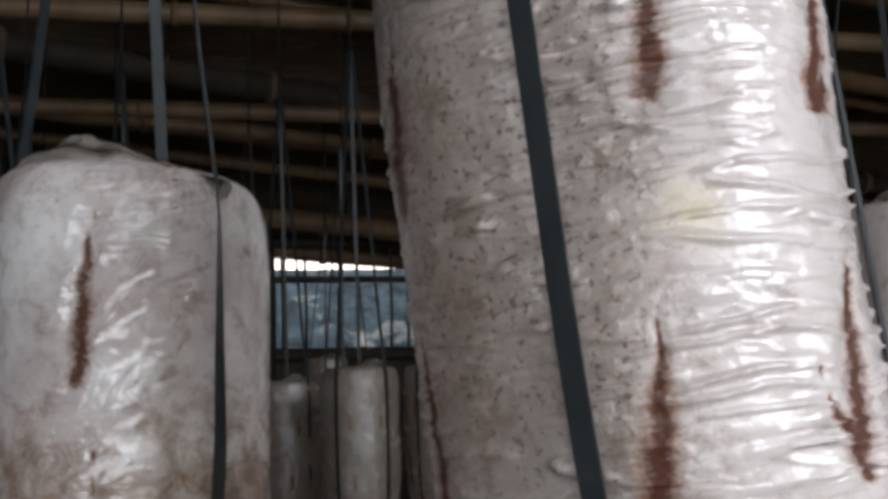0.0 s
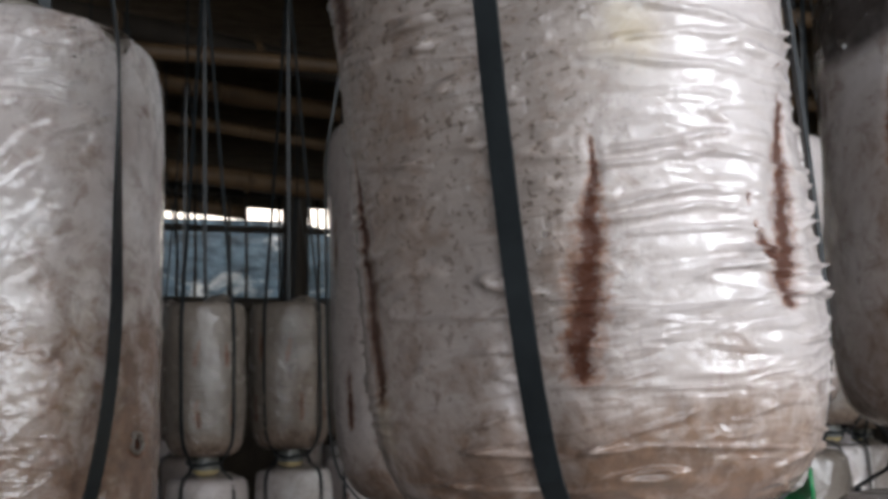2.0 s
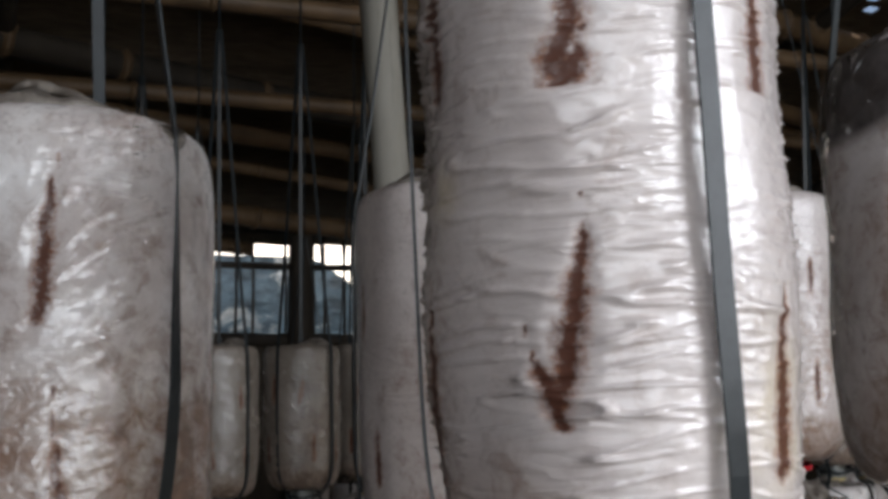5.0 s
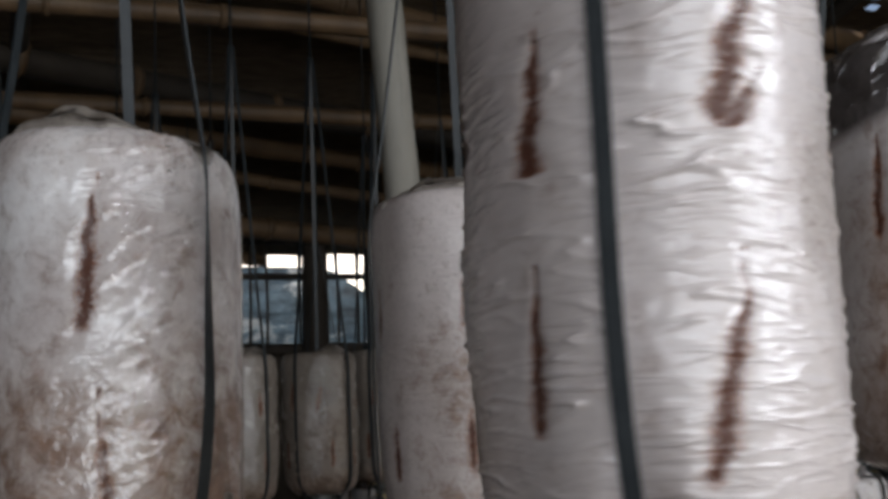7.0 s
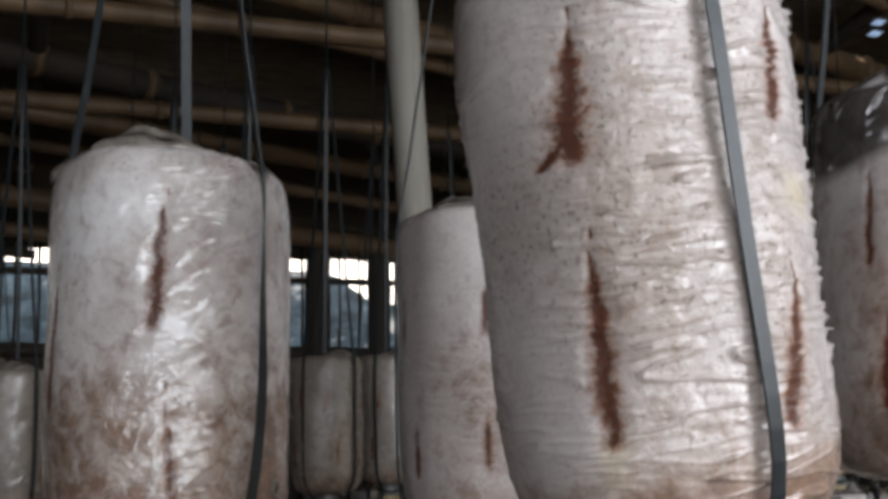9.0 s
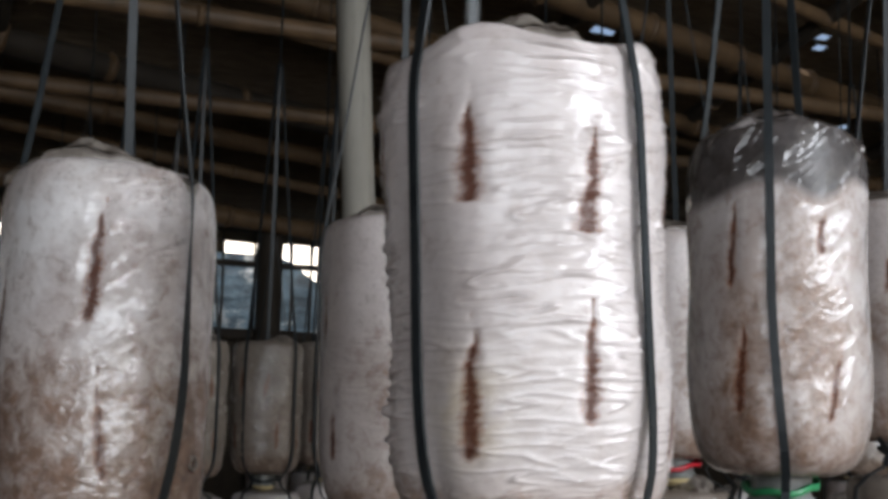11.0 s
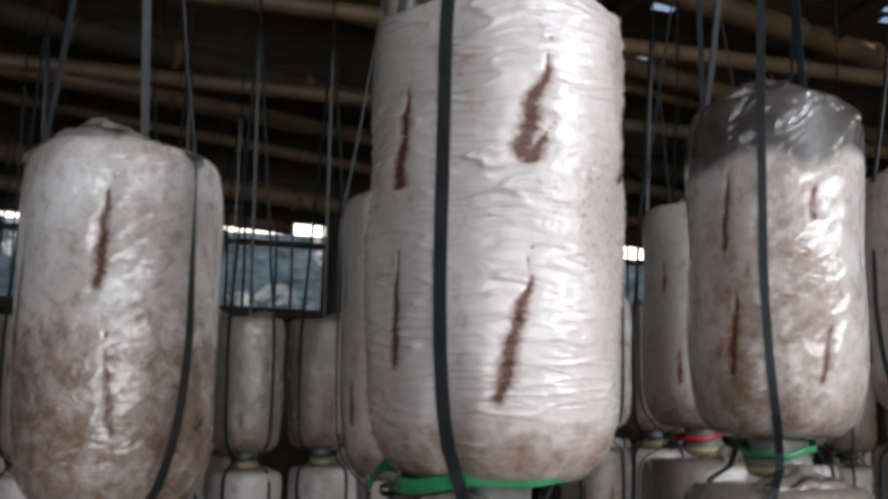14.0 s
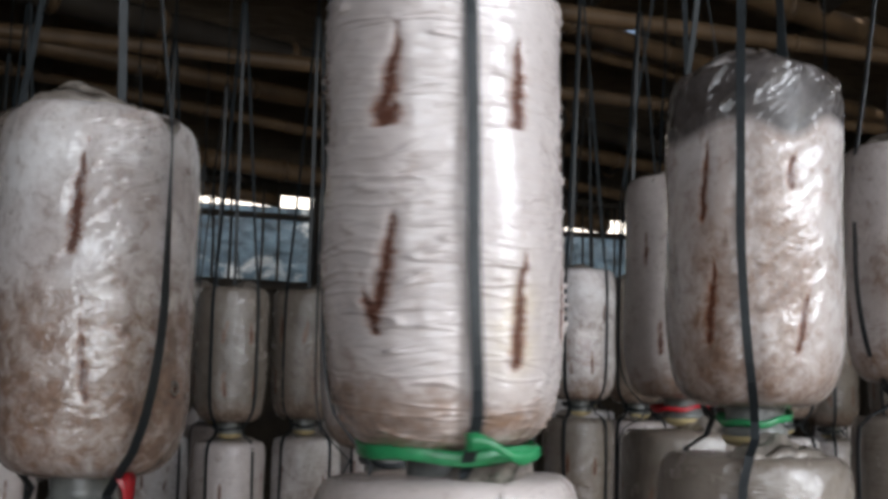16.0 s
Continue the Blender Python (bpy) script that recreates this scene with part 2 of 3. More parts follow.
def tube(points, radii, sides=10, wobble=0.0, seed=0.0):
    """Closed tapered tube along points."""
    vs, fs = [], []
    pts = [Vector(p) for p in points]
    n = len(pts)
    for i, p in enumerate(pts):
        d = (pts[min(i + 1, n - 1)] - pts[max(i - 1, 0)]).normalized()
        up = Vector((0, 0, 1)) if abs(d.z) < 0.9 else Vector((0, 1, 0))
        a = d.cross(up).normalized()
        b = d.cross(a)
        for k in range(sides):
            t = 2 * math.pi * k / sides
            r = radii[i] * (1 + wobble * noise.noise(Vector((k * 0.9 + seed, i * 0.7, seed))))
            vs.append(p + a * math.cos(t) * r + b * math.sin(t) * r)
    for i in range(n - 1):
        for k in range(sides):
            k2 = (k + 1) % sides
            fs.append((i * sides + k, i * sides + k2, (i + 1) * sides + k2, (i + 1) * sides + k))
    fs.append(tuple(range(sides))[::-1])
    fs.append(tuple((n - 1) * sides + k for k in range(sides)))
    return vs, fs


def box(x0, y0, z0, x1, y1, z1):
    v = [(x, y, z) for z in (z0, z1) for y in (y0, y1) for x in (x0, x1)]
    return v, [(0, 2, 3, 1), (4, 5, 7, 6), (0, 1, 5, 4), (2, 6, 7, 3), (0, 4, 6, 2), (1, 3, 7, 5)]


H = 0.235     # height of a bag
R = 0.0625    # mean radius


def profile(h, r, z, round_low=0.40, round_top=0.17):
    """Radius of the bag at height z over its base."""
    u = max(-1.0, min(1.0, 2 * z / h - 1))
    p = round_low if u < 0 else round_top
    s = abs(u) ** (1 / p)
    return r * max(0.0, 1 - s * s) ** (p / 2)


def girth(theta, stretch, axis):
    """Elliptic cross-section."""
    return 1 + stretch * math.cos(2 * (theta - axis))


def bag_mesh(material, h, r, nu, nv, seed, slits, fields, stretch=0.0, axis=0.0, lump=0.0022, crease=0.0007, slope=0.0, pressed=(), creams=(), ears=(), top=0.17):
    """The filled body of a bag. slits: (degrees, low, high, slant, width); fields(theta, z/h) gives brown, speck, clear, crease."""
    us = []
    for j in range(nv + 1):
        t = j / nv
        u = -1 + 2 * (0.5 - 0.5 * math.cos(math.pi * t)) * 0.45 + 2 * t * 0.55
        us.append(min(1, max(-1, u)))
    vs, fs = [], []
    a_cream = []
    a_slit, a_brown, a_speck, a_clear, a_crease = [], [], [], [], []
    for j, u in enumerate(us):
        z = (u + 1) * h / 2
        base = profile(h, r, z, 0.40, top)
        tight = min(1.0, base / r * 1.05)
        for i in range(nu):
            th = 2 * math.pi * i / nu
            deg = math.degrees(th)
            x, y = math.sin(th), -math.cos(th)
            q = Vector((x * 1.4 + seed, y * 1.4, z * 14))
            rr = base * girth(th, stretch, axis) + lump * noise.noise(q) * tight
            brown, speck, clear, cr = fields(deg, z / h)
            n1 = noise.noise(Vector((x * 1.5 + seed, y * 1.5 - seed, z * 190 + slope * th * 10 + 0.7 * noise.noise(Vector((x * 2, y * 2 + seed, z * 12))))))
            n2 = noise.noise(Vector((x * 5 + seed, y * 5, z * 300 + slope * th * 10)))
            rr += crease * cr * tight * (max(0.0, 1 - abs(n1) * 7.0) ** 2 * (0.35 + 2.6 * max(0.0, noise.noise(Vector((x * 2.2, y * 2.2, z * 45 + seed))) + 0.15)) + 0.22 * n2)
            s = 0.0
            for d0, low, high, slant, width in slits:
                if low - 0.006 < z < high + 0.006:
                    f = (z - low) / (high - low)
                    dd = (deg - d0 - slant * (f - 0.5) + 2.4 * noise.noise(Vector((d0, z * 75, 3.0))) + 180) % 360 - 180
                    jag = 0.30 * noise.noise(Vector((d0, z * 160, seed)))
                    half = 1.08 * width * (0.55 + 0.65 * max(0.0, 1 - abs(f - 0.28) * 1.5) + jag) * min(1.0, max(0.0, (1.06 - f) * 3))
                    e = abs(dd) * math.pi / 180 * r / max(0.0004, half)
                    lip = min(1.0, max(0.0, (f + 0.06) * 9))
                    s = max(s, max(0.0, 1 - 0.52 * e) * lip)
            rr -= 0.0011 * s
            for d0 in pressed:
                dd = abs((deg - d0 + 180) % 360 - 180)
                if dd < 30:
                    rr -= (0.0012 + 0.0042 * max(0.0, 1 - z / 0.075)) * tight * math.exp(-(dd / 9) ** 2)
            lift = sum(e * math.exp(-(((deg - d0 + 180) % 360 - 180) / wd) ** 2) for d0, e, wd in ears) * max(0.0, (u - 0.62) / 0.38) ** 2 * base / r
            vs.append((rr * x, rr * y, z + lift))
            a_cream.append(min(1.0, sum(math.exp(-(((deg - d0 + 180) % 360 - 180) / wd) ** 2 - ((z - z0) / wz) ** 2) for d0, z0, wd, wz in creams)))
            a_slit.append(s), a_brown.append(brown), a_speck.append(speck), a_clear.append(clear), a_crease.append(cr)
    for j in range(nv):
        for i in range(nu):
            i2 = (i + 1) % nu
            fs.append((j * nu + i, j * nu + i2, (j + 1) * nu + i2, (j + 1) * nu + i))
    me = mesh_of("body", vs, fs, material)
    for name, data in (("cream", a_cream), ("slit", a_slit), ("brown", a_brown), ("speck", a_speck), ("clear", a_clear), ("crease", a_crease)):
        me.attributes.new(name, "FLOAT", "POINT").data.foreach_set("value", data)
    return me


def fold_mesh(material, r, seed, lift=0.012):
    """The folded and pressed-down seam across the top of a bag: two rumpled lips of film with a peak."""
    vs, fs = [], []
    n, k = 48, 14
    for i in range(n + 1):
        a = -1 + 2 * i / n
        for j in range(k + 1):
            b = -1 + 2 * j / k
            x = a * r * 0.90
            y = b * r * 0.42 * (1 - 0.5 * abs(a)) - 0.30 * r
            peak = max(0.0, 1 - abs(a + 0.22) * 1.2)
            z = lift * peak * (1 - 0.55 * b * b) + 0.0045 * noise.noise(Vector((a * 3 + seed, b * 2, seed))) + 0.0045 * (0.5 - abs(noise.noise(Vector((a * 6.5 + b * 2 + seed, b * 3.5, seed + 4))))) - 0.010 * abs(a) ** 2.5 - 0.006 * max(0, b) + 0.001
            vs.append((x, y, z))
    for i in range(n):
        for j in range(k):
            p = i * (k + 1) + j
            fs.append((p, p + k + 1, p + k + 2, p + 1))
    low = len(vs)
    vs += [(x, y, z - 0.006) for x, y, z in vs]
    fs += [tuple(low + q for q in f[::-1]) for f in fs]
    rim = [i * (k + 1) for i in range(n + 1)] + [n * (k + 1) + j for j in range(1, k + 1)] + [i * (k + 1) + k for i in range(n - 1, -1, -1)] + list(range(k - 1, 0, -1))
    for a, b in zip(rim, rim[1:] + rim[:1]):
        fs.append((a, b, b + low, a + low))
    return mesh_of("top_fold", vs, fs, material)


def collar_mesh():
    vs, fs = [], []
    rings = [(0.019, 0.006), (0.0205, 0.002), (0.0195, -0.006), (0.0195, -0.012), (0.022, -0.014), (0.022, -0.018), (0.018, -0.019)]
    for r, z in rings:
        vs += [(r * math.cos(t * math.pi / 10), r * math.sin(t * math.pi / 10), z) for t in range(20)]
    for j in range(len(rings) - 1):
        for i in range(20):
            i2 = (i + 1) % 20
            fs.append((j * 20 + i2, j * 20 + i, (j + 1) * 20 + i, (j + 1) * 20 + i2))
    fs.append(tuple(range(6 * 20, 7 * 20)))
    return mesh_of("collar", vs, fs, COLLAR)


def plug_mesh():
    vs, fs = [], []
    rings = [(0.020, -0.015), (0.021, -0.020), (0.017, -0.024), (0.008, -0.027)]
    for j, (r, z) in enumerate(rings):
        vs += [(r * (1 + 0.12 * math.sin(t * 2.3 + j)) * math.cos(t * math.pi / 8), r * math.sin(t * math.pi / 8), z) for t in range(16)]
    for j in range(3):
        for i in range(16):
            i2 = (i + 1) % 16
            fs.append((j * 16 + i2, j * 16 + i, (j + 1) * 16 + i, (j + 1) * 16 + i2))
    fs.append(tuple(range(48, 64)))
    return mesh_of("plug", vs, fs, PAPER)


COLLAR_ME, PLUG_ME = collar_mesh(), plug_mesh()


def make_bag(m, label, body, fold, h=H, group="grow bags"):
    bag = empty("mushroom_grow_bag", m, label, "grow bag", group)
    part("body", body, bag)
    f = part("top_fold", fold, bag, "folded seam of plastic film")
    f.location = (0, 0, h - 0.001)
    part("collar", COLLAR_ME, bag, "cloudy plastic neck collar")
    part("plug", PLUG_ME, bag, "yellowed paper plug")
    return bag


TIER = 0.264  # from one bag's base to the next one's


def strap_mesh(deg, hook, tiers, h, r, width, stretch=0.0, axis=0.0, low_turn=0.0, thick=0.0011, stand=0.0024, seed=0.0, twist=0.0):
    """One flat band from the hook, twisted edge-on above the bag by `twist` degrees, down along the bags of a string; base of the top bag at z = 0."""
    pts = [(0.004, hook, 0.0)]
    for i in range(1, 7):
        f = i / 7
        pts.append((0.004 + (r * 0.97 - 0.004) * f, hook + (h - 0.006 - hook) * f, 0.0))
    for k in range(tiers):
        z0 = -k * TIER
        for i in range(19):
            z = h - 0.012 - (h - 0.018) * i / 18
            rr = max(profile(h, r, z), 0.034) * girth(radians(deg), stretch, axis) + stand
            pts.append((rr, z0 + z, low_turn * max(0.0, 1 - z / 0.11) ** 1.5))
        pts += [(0.035, z0 - 0.008, low_turn), (0.040, z0 - 0.020, low_turn), (0.058, z0 - 0.030, low_turn * 0.5)]
    vs, fs = [], []
    n = len(pts)
    for i, (rr, z, turn) in enumerate(pts):
        th = radians(deg + turn + 1.2 * noise.noise(Vector((seed, z * 9, 0))))
        out = Vector((math.sin(th), -math.cos(th), 0))
        side = Vector((math.cos(th), math.sin(th), 0))
        a, b = pts[max(0, i - 1)], pts[min(n - 1, i + 1)]
        d = Vector((b[0] - a[0], 0, b[1] - a[1])).normalized()
        nrm = out * -d.z + Vector((0, 0, d.x))
        c = out * rr + Vector((0, 0, z))
        w = width / 2
        tw = radians(twist) * min(1.0, max(0.0, (z / h - 0.42) / 0.55))
        side, nrm = side * math.cos(tw) + nrm * math.sin(tw), nrm * math.cos(tw) - side * math.sin(tw)
        for sx, sn in ((-1, 0), (1, 0), (1, 1), (-1, 1)):
            vs.append(c + side * w * sx + nrm * thick * sn)
    for i in range(n - 1):
        for k in range(4):
            k2 = (k + 1) % 4
            fs.append((i * 4 + k, i * 4 + k2, (i + 1) * 4 + k2, (i + 1) * 4 + k))
    fs += [(3, 2, 1, 0), tuple((n - 1) * 4 + k for k in range(4))]
    return mesh_of("strap", vs, fs, STRAP, False)


def ring_mesh(r, material, seed=0.0, wide=0.0024):
    """A loop of flat cord tied round the straps under a bag."""
    vs, fs = [], []
    n = 40
    for i in range(n):
        t = 2 * math.pi * i / n
        rr = r * (1 + 0.06 * math.sin(3 * t + seed))
        dz = 0.004 * math.sin(t + seed) + 0.001 * math.sin(5 * t)
        for a, b in ((0, -wide), (0.0010, -wide * 0.8), (0.0012, wide * 0.75), (0, wide)):
            vs.append(((rr + a) * math.cos(t), (rr + a) * math.sin(t), b + dz))
    for i in range(n):
        i2 = (i + 1) % n
        for k in range(4):
            k2 = (k + 1) % 4
            fs.append((i * 4 + k, i2 * 4 + k, i2 * 4 + k2, i * 4 + k2))
    return mesh_of("tie", vs, fs, material)


RING_ME = ring_mesh(0.027, STRAP)
CORD_ME = mesh_of("cord", *tube([(0, 0, 0), (0.002, 0, 0.5), (0, 0, 1)], [0.0022, 0.002, 0.0022], 6), STRAP)


def tail_mesh(material, r, deg, length, drop, seed, wide=0.0034):
    """The loose end of a tie: a flat curled strip."""
    vs, fs = [], []
    th = radians(deg)
    out, side = Vector((math.sin(th), -math.cos(th), 0)), Vector((math.cos(th), math.sin(th), 0))
    n = 9
    for i in range(n + 1):
        f = i / n
        c = out * (r + 0.004 + 0.010 * math.sin(f * 2.5 + seed)) + side * length * f * (1 - drop) + Vector((0, 0, -length * f * drop + 0.004 * math.sin(f * 5 + seed)))
        w = wide * (1 - 0.3 * f) * (1 + 0.25 * math.sin(f * 9 + seed))
        across = Vector((0, 0, 1)) * (1 - drop) + side * drop
        for a, b in ((-1, 0), (1, 0), (1, 1), (-1, 1)):
            vs.append(c + across * w * a + out * 0.0008 * b)
    for i in range(n):
        for k in range(4):
            k2 = (k + 1) % 4
            fs.append((i * 4 + k, i * 4 + k2, (i + 1) * 4 + k2, (i + 1) * 4 + k))
    fs += [(3, 2, 1, 0), tuple(n * 4 + k for k in range(4))]
    return mesh_of("tie_end", vs, fs, material)


def make_hanger(m, straps, hook, tiers, tie=None, tail=None, h=H, r=R, width=0.0056, stretch=0.0, axis=0.0, ring_z=-0.006):
    hg = empty("strap_hanger", m, "black plastic straps tied with coloured cord holding grow bags", "hanging straps", "strap hangers")
    for item in straps:
        deg, turn, twist = (*item, 0.0)[:3] if isinstance(item, tuple) else (item, 0.0, 0.0)
        part("strap", strap_mesh(deg, hook, tiers, h, r, width, stretch, axis, turn, seed=deg, twist=twist), hg)
    for k in range(tiers):
        t = part("tie", tie if tie and k == 0 else RING_ME, hg, "bright plastic cord tie")
        t.location = (0, 0, -k * TIER + ring_z)
    if tail:
        part("tie_end", tail, hg, "loose end of the cord").location = (0, 0, ring_z)
    # thin cord from the hook up to the roof
    at = SHED.inverted() @ m.translation
    cord = part("cord", CORD_ME, hg)
    cord.location, cord.scale = (0, 0, hook - 0.004), (1, 1, roof_z(at.y) + 0.05 - m.translation.z - hook)
    return hg


# ---- shed ----


def fixed(name, shape, material, label, category="", m=SHED, smooth=False, kind="structure"):
    ob = new(name, mesh_of(name, shape[0], shape[1], material, smooth))
    ob.matrix_world = m
    return tagged(ob, label, category, "", kind)


def grid_sheet(x0, x1, y0, y1, nx, ny, height, thick=0.0):
    vs = [(x0 + (x1 - x0) * i / nx, y0 + (y1 - y0) * j / ny, height(x0 + (x1 - x0) * i / nx, y0 + (y1 - y0) * j / ny)) for j in range(ny + 1) for i in range(nx + 1)]
    fs = [(j * (nx + 1) + i, j * (nx + 1) + i + 1, (j + 1) * (nx + 1) + i + 1, (j + 1) * (nx + 1) + i) for j in range(ny) for i in range(nx)]
    if thick:
        k = len(vs)
        vs += [(x, y, z + thick) for x, y, z in vs]
        fs += [tuple(k + q for q in f) for f in list(fs)]
    return vs, fs


fixed("ground", grid_sheet(-60, 60, -60, 60, 24, 24, lambda x, y: -0.02), LEAF, "bare yard ground round the shed", "ground")
fixed("floor", grid_sheet(LEFT, RIGHT, FRONT, BACK, 40, 40, lambda x, y: 0.012 * noise.noise(Vector((x * 2, y * 2, 0)))), EARTH, "damp trodden earth floor", "floor")


def roof_sheet(y0, y1, holes):
    """Thatch with small gaps; each hole drops one small cell."""
    nx, ny = 260, int((y1 - y0) / 0.03)
    vs, fs = grid_sheet(LEFT - 0.4, RIGHT + 0.4, y0, y1, nx, ny, lambda x, y: roof_z(y) + 0.05 + 0.015 * noise.noise(Vector((x * 5, y * 9, 0))))
    dx, dy = (RIGHT - LEFT + 0.8) / nx, (y1 - y0) / ny
    gone = {(int((hx - LEFT + 0.4) / dx), int((hy - y0) / dy)) for hx, hy in holes}
    return vs, [f for q, f in enumerate(fs) if (q % nx, q // nx) not in gone]


ROOF_HOLES = [(1.79, 3.39), (1.84, 3.34), (1.72, 3.04), (1.77, 3.04), (1.70, 2.99), (2.42, 3.13), (2.43, 2.9), (2.47, 2.96), (0.26, 3.17), (2.75, 3.3), (3.1, 2.8), (2.95, 3.4)]
fixed("ceiling", roof_sheet(-0.2, BACK + 0.35, ROOF_HOLES), THATCH, "dark thatched roof with small gaps of daylight", "roof")
fixed("ceiling_front", roof_sheet(FRONT - 0.3, -0.2, []), THATCH, "dark thatched roof slope over the entrance", "roof")


JOINT_ME = mesh_of("joint", *tube([(0, 0, -0.34), (0, 0, -0.14), (0, 0, 0.0), (0, 0, 0.14), (0, 0, 0.34)], [0.98, 1.10, 1.20, 1.10, 0.98], 10), BAMBOO)


def bamboo(points, r, name, material, label, seed, m=SHED, category="bamboo pole"):
    a, b = Vector(points[0]), Vector(points[-1])
    n = max(6, int((b - a).length / 0.09))
    ps, rs = [], []
    for i in range(n + 1):
        f = i / n
        p = a.lerp(b, f)
        p.z += 0.02 * noise.noise(Vector((f * 3, seed, 0)))
        p.y += 0.02 * noise.noise(Vector((f * 3, seed, 9)))
        ps.append(p)
        rs.append(r * (1.0 - 0.15 * f) * (1.0 + 0.03 * math.sin(i * 1.3 + seed)))
    ob = new(name, mesh_of(name, *tube(ps, rs, 10, 0.08, seed), material))
    ob.matrix_world = m
    if category == "bamboo pole":
        # raised joints along the cane
        run = (b - a).normalized()
        k = 0.2 + 0.15 * math.sin(seed)
        while k < (b - a).length:
            i = min(n - 1, int(k / (b - a).length * n))
            f = k / (b - a).length * n - i
            joint = part("joint", JOINT_ME, ob)
            joint.location = ps[i].lerp(ps[i + 1], f)
            joint.rotation_euler = run.to_track_quat("Z", "Y").to_euler()
            w = rs[i] * 1.03
            joint.scale = (w, w, w)
            k += 0.36 + 0.06 * math.sin(k * 7 + seed)
    return tagged(ob, label, category, "roof poles")


for i in range(17):
    # the purlins lie askew to the back wall
    y = BACK + 0.75 - i * 0.29 - 0.06 * math.sin(i * 4.1)
    skew = 0.23 + 0.025 * math.sin(i * 2.9)
    far = min(RIGHT, (BACK + 0.15 - y) / skew)
    near = max(LEFT, (0.0 - y) / skew)
    bamboo([(near, y + near * skew, roof_z(y + near * skew) - 0.035), (far, y + far * skew, roof_z(y + far * skew) - 0.045)], 0.033 + 0.011 * math.sin(i * 2.1), "roof_purlin", BAMBOO if i % 5 != 2 else DARK_WOOD, "aged brown bamboo purlin under the thatch", i * 1.7)
for i, x in enumerate((-3.6, -2.0, -0.75, 0.1, 1.55, 2.25, 3.1, 4.2)):
    bamboo([(x, BACK, roof_z(BACK) + 0.0), (x, -0.2, roof_z(-0.2) - 0.09)], 0.026, "roof_rafter", DARK_WOOD, "sooty bamboo rafter carrying the purlins", i * 2.3 + 40)
for i, (y, z) in enumerate(((0.62, 2.3), (0.95, 2.3), (1.45, 2.36), (2.0, 2.5), (2.6, 2.42), (3.2, 2.38))):
    bamboo([(LEFT, y, z), (RIGHT, y, z)], 0.024, "hanging_rail", BAMBOO, "bamboo rail from which the bag strings hang", i * 3.1 + 80)

# back wall: low woven wall, posts, rails, thin bars, with open air above and a plastic sheet hung outside
fixed("wall_back", box(LEFT, BACK, 0, RIGHT, BACK + 0.08, 1.86), WALLMAT, "low dark woven back wall", "wall")
fixed("wall_left", box(LEFT - 0.1, FRONT, 0, LEFT, BACK + 0.08, 3.8), WALLMAT, "dark woven side wall", "wall")
fixed("wall_front", box(LEFT, FRONT - 0.1, 0, -2.6, FRONT, 2.5), WALLMAT, "dark woven front wall beside the entrance", "wall")
fixed("wall_right", box(RIGHT, 0.9, 0, RIGHT + 0.1, BACK + 0.08, 3.8), WALLMAT, "dark woven side wall beyond the open side", "wall")
for i, x in enumerate((-3.4, -2.35, -1.2, -0.5, 0.45, 1.145, 1.385, 2.05, 2.9, 3.7)):
    bamboo([(x, BACK - 0.05, 0), (x + 0.03, BACK - 0.05, 2.30)], (0.05, 0.04, 0.055)[i % 3], "wall_post", DARK_WOOD, "dark timber post of the back wall", i * 1.3 + 120, category="post")
for i, z in enumerate((1.87, 2.150, 2.285)):
    bamboo([(LEFT, BACK - 0.02, z), (RIGHT, BACK - 0.02, z)], (0.028, 0.014, 0.022)[i], "wall_rail", DARK_WOOD, "dark horizontal rail across the window opening", i * 1.9 + 150, category="rail")
lattice = empty("window_lattice", SHED, "thin dark upright bars in the back window opening", "lattice", kind="structure")
BAR_ME = mesh_of("bar", *tube([(0, 0, 1.86), (0.004, 0, 2.05), (0, 0, 2.30)], [0.006, 0.005, 0.006], 6), DARK_WOOD)
random.seed(4)
for i in range(96):
    x = LEFT + 0.1 + i * 0.09 + random.uniform(-0.03, 0.03)
    b = part("bar", BAR_ME, lattice)
    b.location, b.rotation_euler = (x, BACK + 0.03, 0), (0, random.uniform(-0.01, 0.01), 0)


def hung_sheet(x0, x1, y, z0, z1, sag, seed):
    nx, nz = 160, 12
    vs, fs = [], []
    for j in range(nz + 1):
        for i in range(nx + 1):
            u, w = i / nx, j / nz
            vs.append((x0 + (x1 - x0) * u, y + 0.06 * noise.noise(Vector((u * 9, w * 2, seed))), z0 + (z1 - z0 - sag * (0.5 + 0.5 * math.sin(u * 7 + seed)) - 0.13 * min(1.0, max(0.0, (x0 + (x1 - x0) * u - 1.40) / 0.2)) * math.exp(-max(0.0, x0 + (x1 - x0) * u - 1.75) * 4)) * w))
    fs = [(j * (nx + 1) + i, j * (nx + 1) + i + 1, (j + 1) * (nx + 1) + i + 1, (j + 1) * (nx + 1) + i) for j in range(nz) for i in range(nx)]
    return vs, fs


fixed("tarpaulin", hung_sheet(-6.0, 6.0, BACK + 0.62, 0.3, 2.275, 0.04, 1.0), BLUE, "faded blue and white plastic sheet hung outside the back window", "tarpaulin", smooth=True, kind="")
# added panel whose emission stands in for the overexposed sky in the window
glow, glow_nt, glow_b = nodes_of("glowing_backdrop", 1.0, 0.0)
glow_b.inputs["Base Color"].default_value = (0.8, 0.78, 0.74, 1)
glow_b.inputs["Emission Color"].default_value = (1.0, 0.90, 0.80, 1)
glow_b.inputs["Emission Strength"].default_value = 1.6
fixed("backdrop", box(-30, BACK + 16, -0.1, 30, BACK + 16.1, 6.5), glow, "glowing panel standing in for bright sky beyond the yard", "distance")

